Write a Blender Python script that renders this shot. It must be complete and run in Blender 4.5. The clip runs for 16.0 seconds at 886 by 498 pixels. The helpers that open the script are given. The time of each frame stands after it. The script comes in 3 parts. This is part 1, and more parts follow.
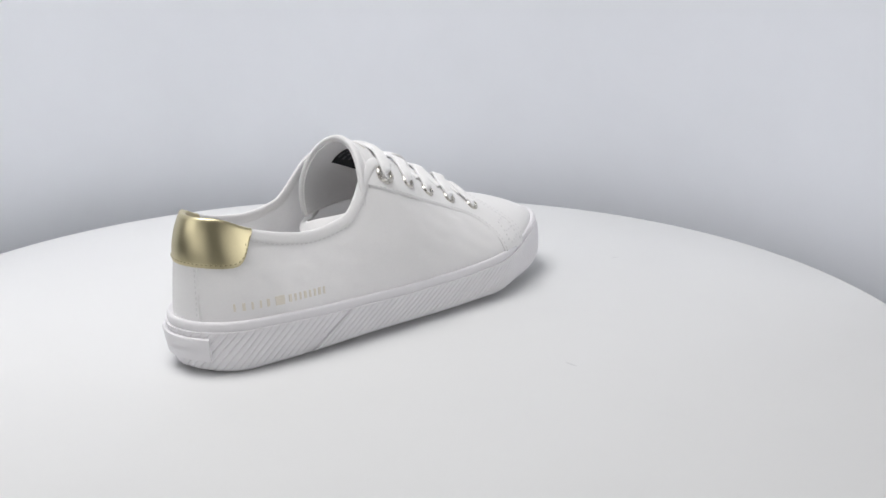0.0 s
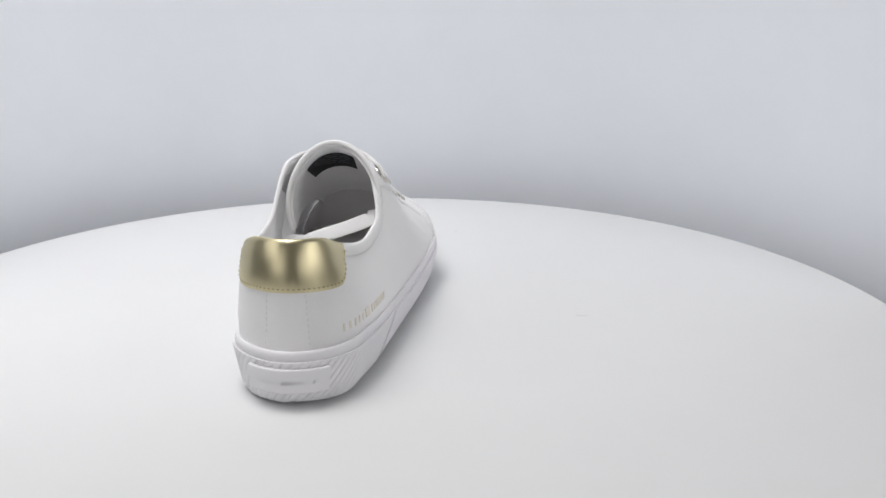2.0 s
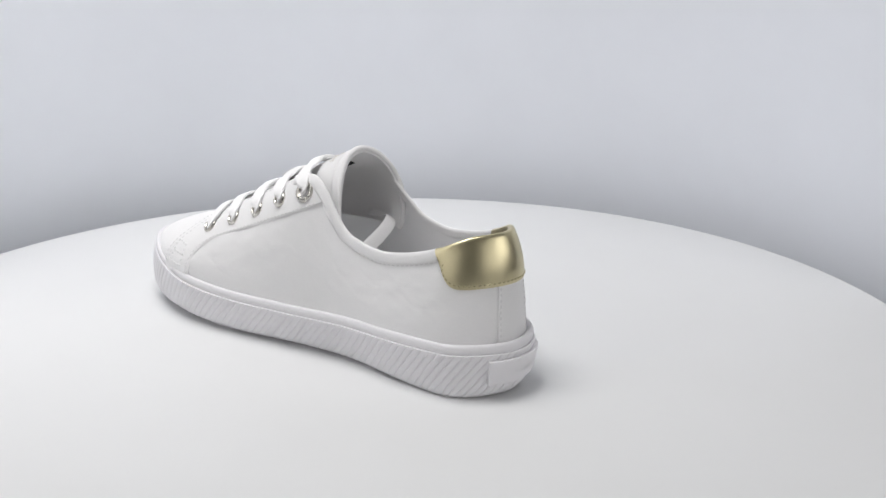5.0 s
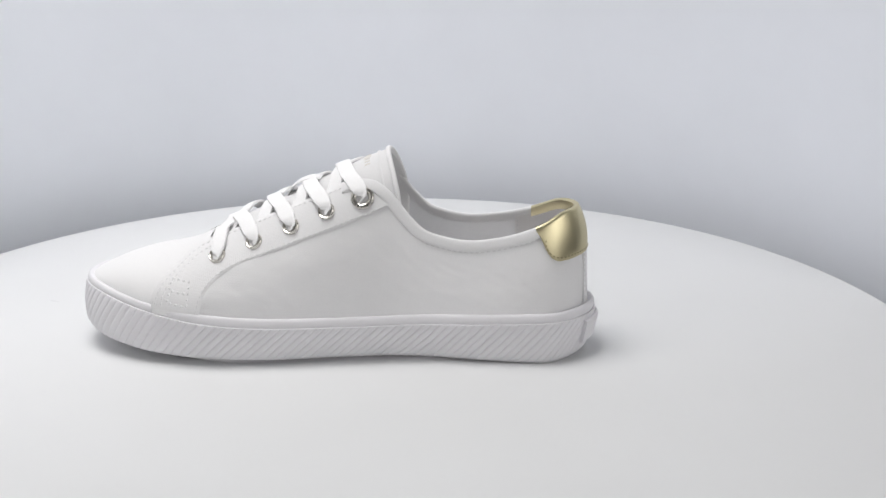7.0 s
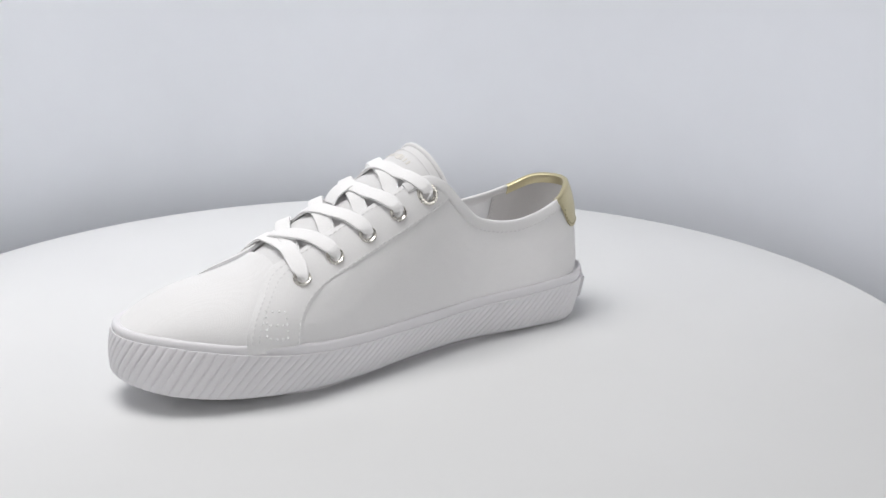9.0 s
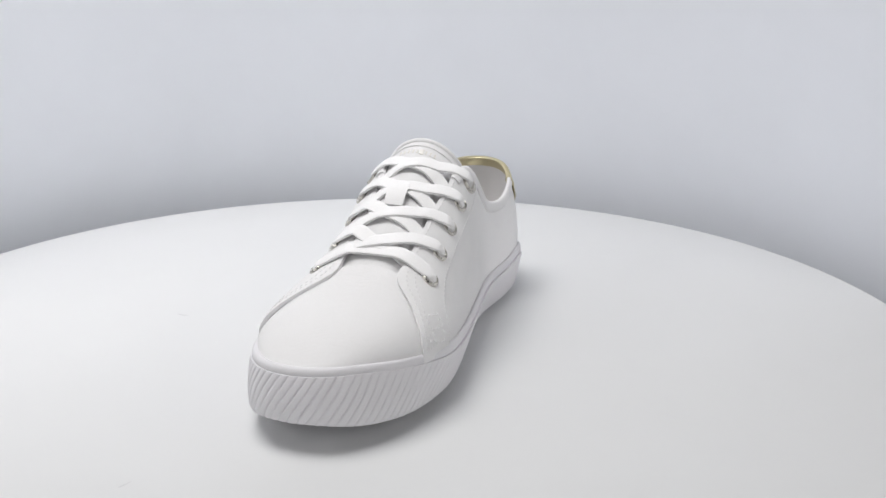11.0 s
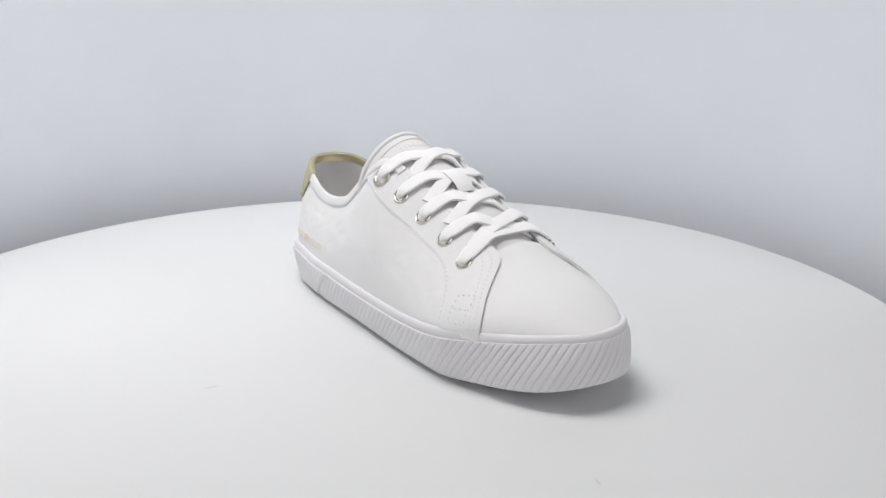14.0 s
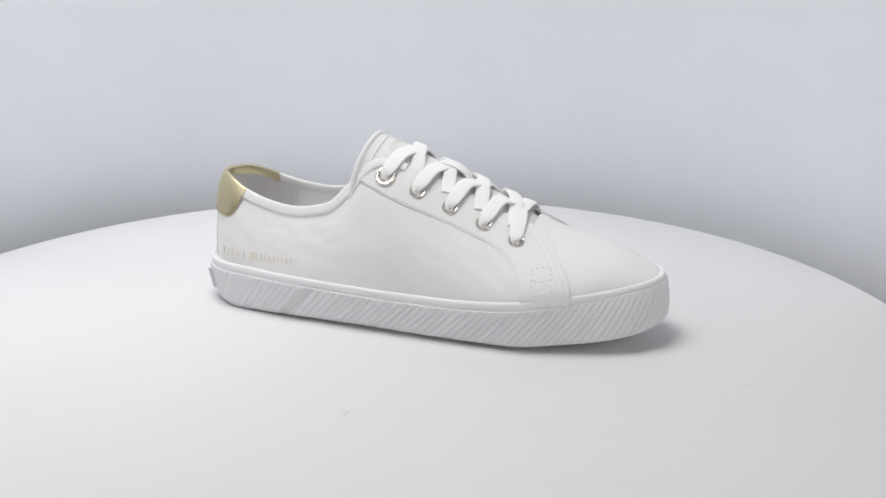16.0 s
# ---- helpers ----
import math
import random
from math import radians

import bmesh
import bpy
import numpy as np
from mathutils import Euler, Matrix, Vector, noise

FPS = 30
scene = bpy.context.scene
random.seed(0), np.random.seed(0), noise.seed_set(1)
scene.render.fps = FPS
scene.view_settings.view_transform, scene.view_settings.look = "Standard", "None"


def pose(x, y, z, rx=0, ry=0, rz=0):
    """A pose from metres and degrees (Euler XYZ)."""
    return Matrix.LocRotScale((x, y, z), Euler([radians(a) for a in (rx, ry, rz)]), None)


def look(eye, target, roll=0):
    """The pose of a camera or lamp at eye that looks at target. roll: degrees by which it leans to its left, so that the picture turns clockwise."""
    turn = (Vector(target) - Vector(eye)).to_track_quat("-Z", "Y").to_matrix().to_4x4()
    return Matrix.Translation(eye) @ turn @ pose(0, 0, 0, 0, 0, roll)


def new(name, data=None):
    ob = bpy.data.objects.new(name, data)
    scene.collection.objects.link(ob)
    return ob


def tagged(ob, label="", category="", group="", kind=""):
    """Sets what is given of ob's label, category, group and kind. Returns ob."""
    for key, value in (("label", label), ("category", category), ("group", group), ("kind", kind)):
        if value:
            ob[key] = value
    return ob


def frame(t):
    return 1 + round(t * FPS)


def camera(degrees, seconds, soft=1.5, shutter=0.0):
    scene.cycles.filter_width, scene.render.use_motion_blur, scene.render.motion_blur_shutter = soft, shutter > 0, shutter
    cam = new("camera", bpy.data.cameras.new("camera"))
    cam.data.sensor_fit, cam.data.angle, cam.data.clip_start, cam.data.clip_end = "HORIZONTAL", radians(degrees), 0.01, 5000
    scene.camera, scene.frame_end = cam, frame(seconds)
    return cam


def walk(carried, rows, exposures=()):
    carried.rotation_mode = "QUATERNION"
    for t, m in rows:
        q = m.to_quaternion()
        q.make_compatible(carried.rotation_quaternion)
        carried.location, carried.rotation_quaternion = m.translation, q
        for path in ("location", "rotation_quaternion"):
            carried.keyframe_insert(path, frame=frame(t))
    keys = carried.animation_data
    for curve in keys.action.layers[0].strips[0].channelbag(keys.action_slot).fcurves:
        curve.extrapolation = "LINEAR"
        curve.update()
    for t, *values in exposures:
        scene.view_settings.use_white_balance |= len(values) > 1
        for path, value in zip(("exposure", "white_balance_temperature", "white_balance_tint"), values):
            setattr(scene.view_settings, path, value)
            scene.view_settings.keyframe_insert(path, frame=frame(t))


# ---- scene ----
K = 0.56                      # metres per plan unit of the shoe (0.51 units = 0.286 m long)
EYE = Vector((0.0, -K, 0.37665 * K))
PAN, TILT, ROLL = radians(3.717), radians(16.445), 0.19
AIM = EYE + Vector((math.sin(PAN) * math.cos(TILT), math.cos(PAN) * math.cos(TILT), -math.sin(TILT)))
cam = camera(47.26, 16.0)
walk(cam, [(0, look(EYE, AIM, ROLL)), (16.0, look(EYE, AIM, ROLL))])


# ---- world and lamps ----
world = bpy.data.worlds.new("studio")
world.use_nodes = True
world.node_tree.nodes["Background"].inputs[0].default_value = (0.9, 0.95, 1.0, 1)
world.node_tree.nodes["Background"].inputs[1].default_value = 0.1
scene.world = world
scene.view_settings.exposure = 0.0


def softbox(name, eye, target, sx, sy, watts, colour, spread=180):
    data = bpy.data.lights.new(name, "AREA")
    data.shape, data.size, data.size_y, data.energy, data.color = "RECTANGLE", sx, sy, watts, colour
    data.spread = radians(spread)
    ob = new(name, data)
    ob.matrix_world = look(eye, target)
    return ob


softbox("softbox_top", (-0.28, -0.10, 1.15), (-0.08, 0.06, 0), 0.6, 0.6, 5.0, (1.0, 0.99, 0.985), 120)
softbox("softbox_left", (-0.92, -0.40, 0.60), (0.0, 0.0, 0.04), 0.6, 0.6, 1.75, (1.0, 0.985, 0.975))
softbox("softbox_right", (0.92, -0.52, 0.50), (-0.3, 0.2, 0.12), 0.6, 0.6, 2.1, (1.0, 0.985, 0.975))
softbox("softbox_front", (-0.80, -1.05, 0.30), (-0.05, 0.1, 0.10), 0.9, 0.6, 1.6, (1.0, 0.985, 0.975))
softbox("softbox_front", (0.80, -1.05, 0.30), (-0.25, 0.2, 0.12), 0.9, 0.6, 2.05, (1.0, 0.985, 0.975))
# added fill with no known source, brightens the left of the backdrop
softbox("backdrop_fill", (0.05, -0.12, 0.85), (-0.33, 0.17, 0.13), 0.3, 0.12, 0.22, (1.0, 0.985, 0.98), 60)


# ---- materials ----
def material(name, colour, rough=0.6, metal=0.0, grain=0.0, scale=300.0, bump=0.0, mottle=0.0, weave=0.0, spec=0.5, sheen=0.0, dist=0.0003, through_light=0.0, crease=0.0):
    m = bpy.data.materials.new(name)
    m.use_nodes = True
    nt = m.node_tree
    b = nt.nodes["Principled BSDF"]
    b.inputs["Base Color"].default_value = (*colour, 1)
    b.inputs["Roughness"].default_value = rough
    b.inputs["Metallic"].default_value = metal
    b.inputs["Specular IOR Level"].default_value = spec
    if sheen:
        b.inputs["Sheen Weight"].default_value = sheen
    co = nt.nodes.new("ShaderNodeTexCoord")
    n1 = nt.nodes.new("ShaderNodeTexNoise")
    n1.inputs["Scale"].default_value, n1.inputs["Detail"].default_value = scale, 4
    n2 = nt.nodes.new("ShaderNodeTexNoise")
    n2.inputs["Scale"].default_value, n2.inputs["Detail"].default_value = 14.0, 3
    for n in (n1, n2):
        nt.links.new(co.outputs["Object"], n.inputs["Vector"])
    mix = nt.nodes.new("ShaderNodeMix")
    mix.data_type = "RGBA"
    mix.inputs[6].default_value = (*[c * (1 - grain) for c in colour], 1)
    mix.inputs[7].default_value = (*colour, 1)
    nt.links.new(n1.outputs["Fac"], mix.inputs[0])
    mix2 = nt.nodes.new("ShaderNodeMix")
    mix2.data_type = "RGBA"
    mix2.blend_type = "MULTIPLY"
    mix2.inputs[0].default_value = 1.0
    ramp = nt.nodes.new("ShaderNodeMapRange")
    ramp.inputs["To Min"].default_value, ramp.inputs["To Max"].default_value = 1 - mottle, 1.0
    ramp.inputs["From Min"].default_value, ramp.inputs["From Max"].default_value = 0.3, 0.65
    nt.links.new(n2.outputs["Fac"], ramp.inputs["Value"])
    nt.links.new(mix.outputs[2], mix2.inputs[6])
    nt.links.new(ramp.outputs["Result"], mix2.inputs[7])
    nt.links.new(mix2.outputs[2], b.inputs["Base Color"])
    rr = nt.nodes.new("ShaderNodeMapRange")
    rr.inputs["To Min"].default_value, rr.inputs["To Max"].default_value = rough - 0.05, min(rough + 0.05, 1)
    nt.links.new(n1.outputs["Fac"], rr.inputs["Value"])
    nt.links.new(rr.outputs["Result"], b.inputs["Roughness"])
    if through_light:
        tr, ms = nt.nodes.new("ShaderNodeBsdfTranslucent"), nt.nodes.new("ShaderNodeMixShader")
        tr.inputs["Color"].default_value = (*colour, 1)
        ms.inputs[0].default_value = through_light
        nt.links.new(b.outputs[0], ms.inputs[1])
        nt.links.new(tr.outputs[0], ms.inputs[2])
        nt.links.new(ms.outputs[0], nt.nodes["Material Output"].inputs["Surface"])
    if bump:
        height = n1.outputs["Fac"]
        if weave:
            w1, w2 = nt.nodes.new("ShaderNodeTexWave"), nt.nodes.new("ShaderNodeTexWave")
            w1.bands_direction, w2.bands_direction = "DIAGONAL", "Z"
            for w in (w1, w2):
                w.inputs["Scale"].default_value, w.inputs["Distortion"].default_value = weave, 0.6
                nt.links.new(co.outputs["Object"], w.inputs["Vector"])
            add = nt.nodes.new("ShaderNodeMath")
            nt.links.new(w1.outputs["Fac"], add.inputs[0])
            nt.links.new(w2.outputs["Fac"], add.inputs[1])
            add2 = nt.nodes.new("ShaderNodeMath")
            nt.links.new(add.outputs[0], add2.inputs[0])
            nt.links.new(n1.outputs["Fac"], add2.inputs[1])
            height = add2.outputs[0]
        if crease:
            n3 = nt.nodes.new("ShaderNodeTexNoise")
            n3.inputs["Scale"].default_value, n3.inputs["Detail"].default_value, n3.inputs["Distortion"].default_value = 110.0, 3, 0.8
            nt.links.new(co.outputs["Object"], n3.inputs["Vector"])
            add3 = nt.nodes.new("ShaderNodeMath")
            add3.operation = "MULTIPLY_ADD"
            add3.inputs[1].default_value = crease
            nt.links.new(n3.outputs["Fac"], add3.inputs[0])
            nt.links.new(height, add3.inputs[2])
            height = add3.outputs[0]
        bp = nt.nodes.new("ShaderNodeBump")
        bp.inputs["Strength"].default_value, bp.inputs["Distance"].default_value = bump, dist
        nt.links.new(height, bp.inputs["Height"])
        nt.links.new(bp.outputs["Normal"], b.inputs["Normal"])
    return m


CANVAS = material("white_canvas", (0.95, 0.945, 0.95), 0.85, grain=0.08, scale=1400, bump=0.27, weave=900, mottle=0.03, crease=4.0, spec=0.25, sheen=0.1, through_light=0.15)
# same canvas with more light let through, to brighten the tongue's inner face
TONGUE_CLOTH = material("canvas_lit_through", (0.95, 0.945, 0.95), 0.85, grain=0.08, scale=1400, bump=0.27, weave=900, mottle=0.03, crease=4.0, spec=0.25, sheen=0.1, through_light=0.22)
TWILL = material("white_lace_cotton", (0.94, 0.935, 0.94), 0.9, grain=0.08, scale=1300, bump=0.3, weave=900, spec=0.2, sheen=0.2)
LINING = material("white_lining", (0.93, 0.915, 0.91), 0.9, grain=0.06, scale=900, bump=0.3, mottle=0.04, spec=0.2, through_light=0.3)
RUBBER = material("white_rubber", (0.745, 0.735, 0.758), 0.55, grain=0.02, scale=500, bump=0.06, mottle=0.015)
THREAD = material("white_thread", (0.85, 0.845, 0.85), 0.7, grain=0.08, scale=3000)
GOLD = material("gold_leatherette", (0.70, 0.63, 0.41), 0.36, metal=1.0, grain=0.08, scale=700, bump=0.12, mottle=0.03)
GOLD_THREAD = material("gold_thread", (0.42, 0.36, 0.2), 0.6, grain=0.2, scale=3000)
PRINT = material("beige_print", (0.83, 0.785, 0.70), 0.5, grain=0.1, scale=900)
TONGUE_PRINT = material("faint_beige_print", (0.87, 0.845, 0.80), 0.6, grain=0.1, scale=900)
STEEL = material("nickel", (0.68, 0.655, 0.61), 0.28, metal=1.0, grain=0.06, scale=600)
BLACK = material("black_label_cloth", (0.016, 0.018, 0.022), 0.8, grain=0.2, scale=1500, bump=0.2)
LABEL_GREY = material("grey_label_print", (0.11, 0.115, 0.125), 0.8, grain=0.2, scale=1500)
DISC = material("white_turntable", (0.70, 0.706, 0.712), 0.5, grain=0.012, scale=220, bump=0.03, mottle=0.012, spec=0.3)
SCUFF = material("grey_scuff", (0.655, 0.66, 0.668), 0.6, grain=0.1, scale=900)
PAPER = material("pale_blue_grey_backdrop", (0.81, 0.832, 0.880), 0.9, grain=0.01, scale=60, mottle=0.02, spec=0.1)
WALLM = material("grey_studio_wall", (0.2, 0.2, 0.205), 0.85, grain=0.03, scale=40, mottle=0.04)
FLOORM = material("grey_studio_floor", (0.11, 0.112, 0.12), 0.8, grain=0.05, scale=40, mottle=0.05)


# ---- mesh helpers ----
def mesh_object(name, verts, faces, mat, parent=None, label="", smooth=True):
    me = bpy.data.meshes.new(name)
    me.from_pydata([tuple(v) for v in verts], [], faces)
    me.update()
    bm = bmesh.new()
    bm.from_mesh(me)
    bmesh.ops.remove_doubles(bm, verts=bm.verts, dist=2e-6)
    bmesh.ops.recalc_face_normals(bm, faces=bm.faces)
    bm.to_mesh(me)
    bm.free()
    for p in me.polygons:
        p.use_smooth = smooth
    me.set_sharp_from_angle(angle=radians(48))
    me.materials.append(mat)
    ob = new(name, me)
    if parent is not None:
        ob.parent = parent
    if label:
        tagged(ob, label)
    return ob


def grid_faces(nr, nc, closed=False, start=0):
    out = []
    for i in range(nr - 1):
        for j in range(nc if closed else nc - 1):
            a, b = start + i * nc + j, start + i * nc + (j + 1) % nc
            out.append((a, b, b + nc, a + nc))
    return out


def rows_mesh(name, rows, mat, parent, label="", closed=False, cap=False):
    nc = len(rows[0])
    verts = [v for r in rows for v in r]
    faces = grid_faces(len(rows), nc, closed)
    if cap:
        faces.append(tuple(range(nc)))
        faces.append(tuple((len(rows) - 1) * nc + j for j in reversed(range(nc))))
    ob = mesh_object(name, verts, faces, mat, parent, label)
    for p in ob.data.polygons:
        p.use_smooth = len(p.vertices) <= 4
    return ob


def sheet(name, rows, thick, mat, parent, label=""):
    """A closed shell of the given thickness: the rows of points and the same set back along the normals."""
    a = np.array([[tuple(v) for v in r] for r in rows])
    du, dv = np.gradient(a, axis=1), np.gradient(a, axis=0)
    n = np.cross(du, dv)
    n /= np.maximum(np.linalg.norm(n, axis=2, keepdims=True), 1e-12)
    # the normals point away from the line along the middle of the shoe
    spine = np.array([tuple(W(u, 0, 0.045)) for u in np.linspace(0.08, 0.42, 18)])
    away = a - spine[np.argmin(((a[:, :, None, :] - spine) ** 2).sum(-1), axis=2)]
    if (n * away).sum() < 0:
        n = -n
    b = a - n * thick
    nr, nc = a.shape[:2]
    verts = [tuple(v) for v in a.reshape(-1, 3)] + [tuple(v) for v in b.reshape(-1, 3)]
    N = nr * nc
    faces = grid_faces(nr, nc) + [tuple(N + k for k in reversed(f)) for f in grid_faces(nr, nc)]
    rim = [j for j in range(nc)] + [i * nc + nc - 1 for i in range(1, nr)] + [(nr - 1) * nc + j for j in range(nc - 2, -1, -1)] + [i * nc for i in range(nr - 2, 0, -1)]
    for k in range(len(rim)):
        p, q = rim[k], rim[(k + 1) % len(rim)]
        faces.append((q, p, N + p, N + q))
    return mesh_object(name, verts, faces, mat, parent, label)


def tube(name, path, rx, ry, mat, parent, label="", ups=None, closed=False, sides=10, power=2.0):
    """A band or cord along path: rx across, ry along the up direction; power > 2 squares its section."""
    P = [Vector(p) for p in path]
    n = len(P)
    rows = []
    for i in range(n):
        a, b = P[(i - 1) % n if closed else max(i - 1, 0)], P[(i + 1) % n if closed else min(i + 1, n - 1)]
        t = (b - a).normalized()
        up = Vector(ups[i]) if ups is not None else Vector((0, 0, 1))
        side = t.cross(up).normalized()
        up = side.cross(t).normalized()
        ring = []
        wide = rx[i] if isinstance(rx, list) else rx
        for k in range(sides):
            an = 2 * math.pi * k / sides
            c, s = math.cos(an), math.sin(an)
            e = 2.0 / power
            ring.append(P[i] + side * wide * math.copysign(abs(c) ** e, c) + up * ry * math.copysign(abs(s) ** e, s))
        rows.append(ring)
    if closed:
        rows.append(rows[0])
    return rows_mesh(name, rows, mat, parent, label, closed=True, cap=not closed)


def smooth_table(knots):
    """A smooth curve through a short table of (place, value)."""
    xs, ys = np.array([k[0] for k in knots], float), np.array([k[1] for k in knots], float)
    d = np.gradient(ys, xs)

    def f(x):
        x = min(max(x, xs[0]), xs[-1])
        i = min(max(int(np.searchsorted(xs, x)) - 1, 0), len(xs) - 2)
        h = xs[i + 1] - xs[i]
        s = (x - xs[i]) / h
        return float((2 * s ** 3 - 3 * s * s + 1) * ys[i] + (s ** 3 - 2 * s * s + s) * h * d[i] + (3 * s * s - 2 * s ** 3) * ys[i + 1] + (s ** 3 - s * s) * h * d[i + 1])
    return f


# ---- the booth: floor, backdrop, turntable ----
def booth():
    floor_z, radius = -0.36, 0.364
    rows = []
    for r, z in ((0.0, 0), (0.3, 0), (0.6, 0), (2.0, 0), (4.5, 0)):
        rows.append([(r * math.cos(a), r * math.sin(a), floor_z + z) for a in np.linspace(0, 2 * math.pi, 64, endpoint=False)])
    rows[0] = [(0.001 * math.cos(a), 0.001 * math.sin(a), floor_z) for a in np.linspace(0, 2 * math.pi, 64, endpoint=False)]
    tagged(rows_mesh("floor", rows, FLOORM, None, closed=True), "plain grey studio floor under the turntable", "floor", kind="structure")
    prof = [(radius, z) for z in (floor_z + 0.001, -0.2, 0.0, 0.2, 0.4, 0.6)]
    prof += [(radius + 0.004, z) for z in (0.6, 0.4, 0.2, 0.0, -0.2, floor_z + 0.001)]
    angles = np.linspace(radians(2), radians(178), 90)
    rows = [[(r * math.cos(a), r * math.sin(a), z) for a in angles] for r, z in prof]
    tagged(rows_mesh("backdrop", rows, PAPER, None), "curved pale blue-grey paper backdrop behind the turntable", "backdrop", kind="structure")


def turntable():
    R = 0.5665 * K
    root = tagged(new("turntable"), "round matt white rotating display turntable", "turntable")
    n = 160
    e = 0.003
    prof = [(0.001, 0), (0.05, 0), (0.12, 0), (0.2, 0), (0.28, 0), (R - e, 0), (R - e * 0.6, -e * 0.08), (R - e * 0.2, -e * 0.35), (R, -e), (R, -0.012), (R - 0.003, -0.015), (0.001, -0.015)]
    rows = [[(r * math.cos(a), r * math.sin(a), z) for a in np.linspace(0, 2 * math.pi, n, endpoint=False)] for r, z in prof]
    rows_mesh("disc", rows, DISC, root, "matt white disc", closed=True)
    for x, y, turn_, long_, wide_ in ((-0.0970, -0.0718, 20, 0.0040, 0.0010), (0.0597, -0.2010, 95, 0.0034, 0.0006)):
        c, d = math.cos(radians(turn_)), math.sin(radians(turn_))
        rows = [[(x + k * (c * long_ * math.cos(a) - d * wide_ * math.sin(a)), y + k * (d * long_ * math.cos(a) + c * wide_ * math.sin(a)), z) for a in np.linspace(0, 2 * math.pi, 14, endpoint=False)] for k, z in ((1.0, 0.00002), (0.9, 0.00008), (0.05, 0.0001))]
        rows_mesh("scuff", rows, SCUFF, root, "faint grey scuff", closed=True)
    prof = [(0.001, -0.0155), (0.16, -0.0155), (0.165, -0.02), (0.165, -0.352), (0.17, -0.359), (0.001, -0.359)]
    rows = [[(r * math.cos(a), r * math.sin(a), z) for a in np.linspace(0, 2 * math.pi, 64, endpoint=False)] for r, z in prof]
    rows_mesh("pedestal", rows, DISC, root, closed=True)
    return root


# ---- the shoe: plan, height and last ----
AX, LF = Vector((0.42, -0.9075)).normalized(), None
LF = Vector((-AX.y, AX.x))
HEEL = Vector((-0.045, 0.2185))
UMAX = 0.5112

wide_right = smooth_table([(0, 0.052), (0.05, 0.0595), (0.10, 0.071), (0.15, 0.078), (0.24, 0.089), (0.32, 0.096), (0.38, 0.096), (0.42, 0.0840), (0.46, 0.0742), (0.51, 0.0685)])
wide_left = smooth_table([(0, 0.047), (0.05, 0.058), (0.10, 0.059), (0.17, 0.0545), (0.24, 0.0625), (0.32, 0.0745), (0.38, 0.080), (0.42, 0.0755), (0.46, 0.0725), (0.51, 0.070)])
centre = smooth_table([(0, 0), (0.36, 0), (0.42, -0.003), (0.47, -0.0088), (0.51, -0.0115)])
tape_top = smooth_table([(0, 0.053), (0.06, 0.052), (0.15, 0.049), (0.25, 0.0475), (0.34, 0.050), (0.38, 0.0545), (0.42, 0.0595), (0.46, 0.0650), (0.485, 0.0690), (0.51, 0.0712)])
under = smooth_table([(0, 0.003), (0.03, 0.0), (0.2, 0.0), (0.38, 0.0), (0.42, 0.002), (0.46, 0.0085), (0.485, 0.0147), (0.51, 0.0222)])
# height of the sole's lower edge on either side: it lifts towards the toe
rim_right = smooth_table([(0, 0.004), (0.03, 0.0012), (0.10, 0.0025), (0.2, 0.0042), (0.28, 0.0036), (0.34, 0.0040), (0.38, 0.0050), (0.42, 0.0092), (0.46, 0.0148), (0.485, 0.0195), (0.51, 0.026)])
rim_left = smooth_table([(0, 0.003), (0.03, 0.0005), (0.12, 0.0018), (0.24, 0.0024), (0.30, 0.0034), (0.34, 0.0048), (0.38, 0.0070), (0.42, 0.0100), (0.46, 0.0152), (0.485, 0.0195), (0.51, 0.026)])
crest = smooth_table([(0, 0.20), (0.12, 0.20), (0.2, 0.192), (0.25, 0.174), (0.29, 0.157), (0.33, 0.139), (0.36, 0.124), (0.39, 0.109), (0.415, 0.101), (0.44, 0.0945), (0.466, 0.0862), (0.485, 0.0798), (0.497, 0.0762), (0.51, 0.0735)])
collar = smooth_table([(0.0, 0.1435), (0.03, 0.1412), (0.06, 0.131), (0.095, 0.122), (0.127, 0.1190), (0.15, 0.1225), (0.17, 0.130), (0.185, 0.145), (0.20, 0.163), (0.212, 0.1712), (0.228, 0.1715), (0.26, 0.1592), (0.30, 0.1422), (0.34, 0.125), (0.38, 0.1085), (0.42, 0.09)])


def W(u, v, z):
    """From the shoe's own plan to metres round the turntable's axis."""
    p = HEEL + AX * u + LF * v
    return Vector((p.x * K, p.y * K, z * K))


def caps(u, inset=0.0):
    lo, hi = inset, UMAX - inset
    h = min(max((u - lo) / 0.052, 0), 1)
    t = min(max((hi - u) / 0.105, 0), 1)
    return math.sqrt(max(1 - (1 - h) ** 2, 0)) * max(1 - (1 - t) ** 2.3, 0) ** 0.465


def outline(u, side, inset=0.0):
    wd = (wide_right(u) if side < 0 else wide_left(u)) - inset
    return centre(u) + side * wd * caps(u, inset)


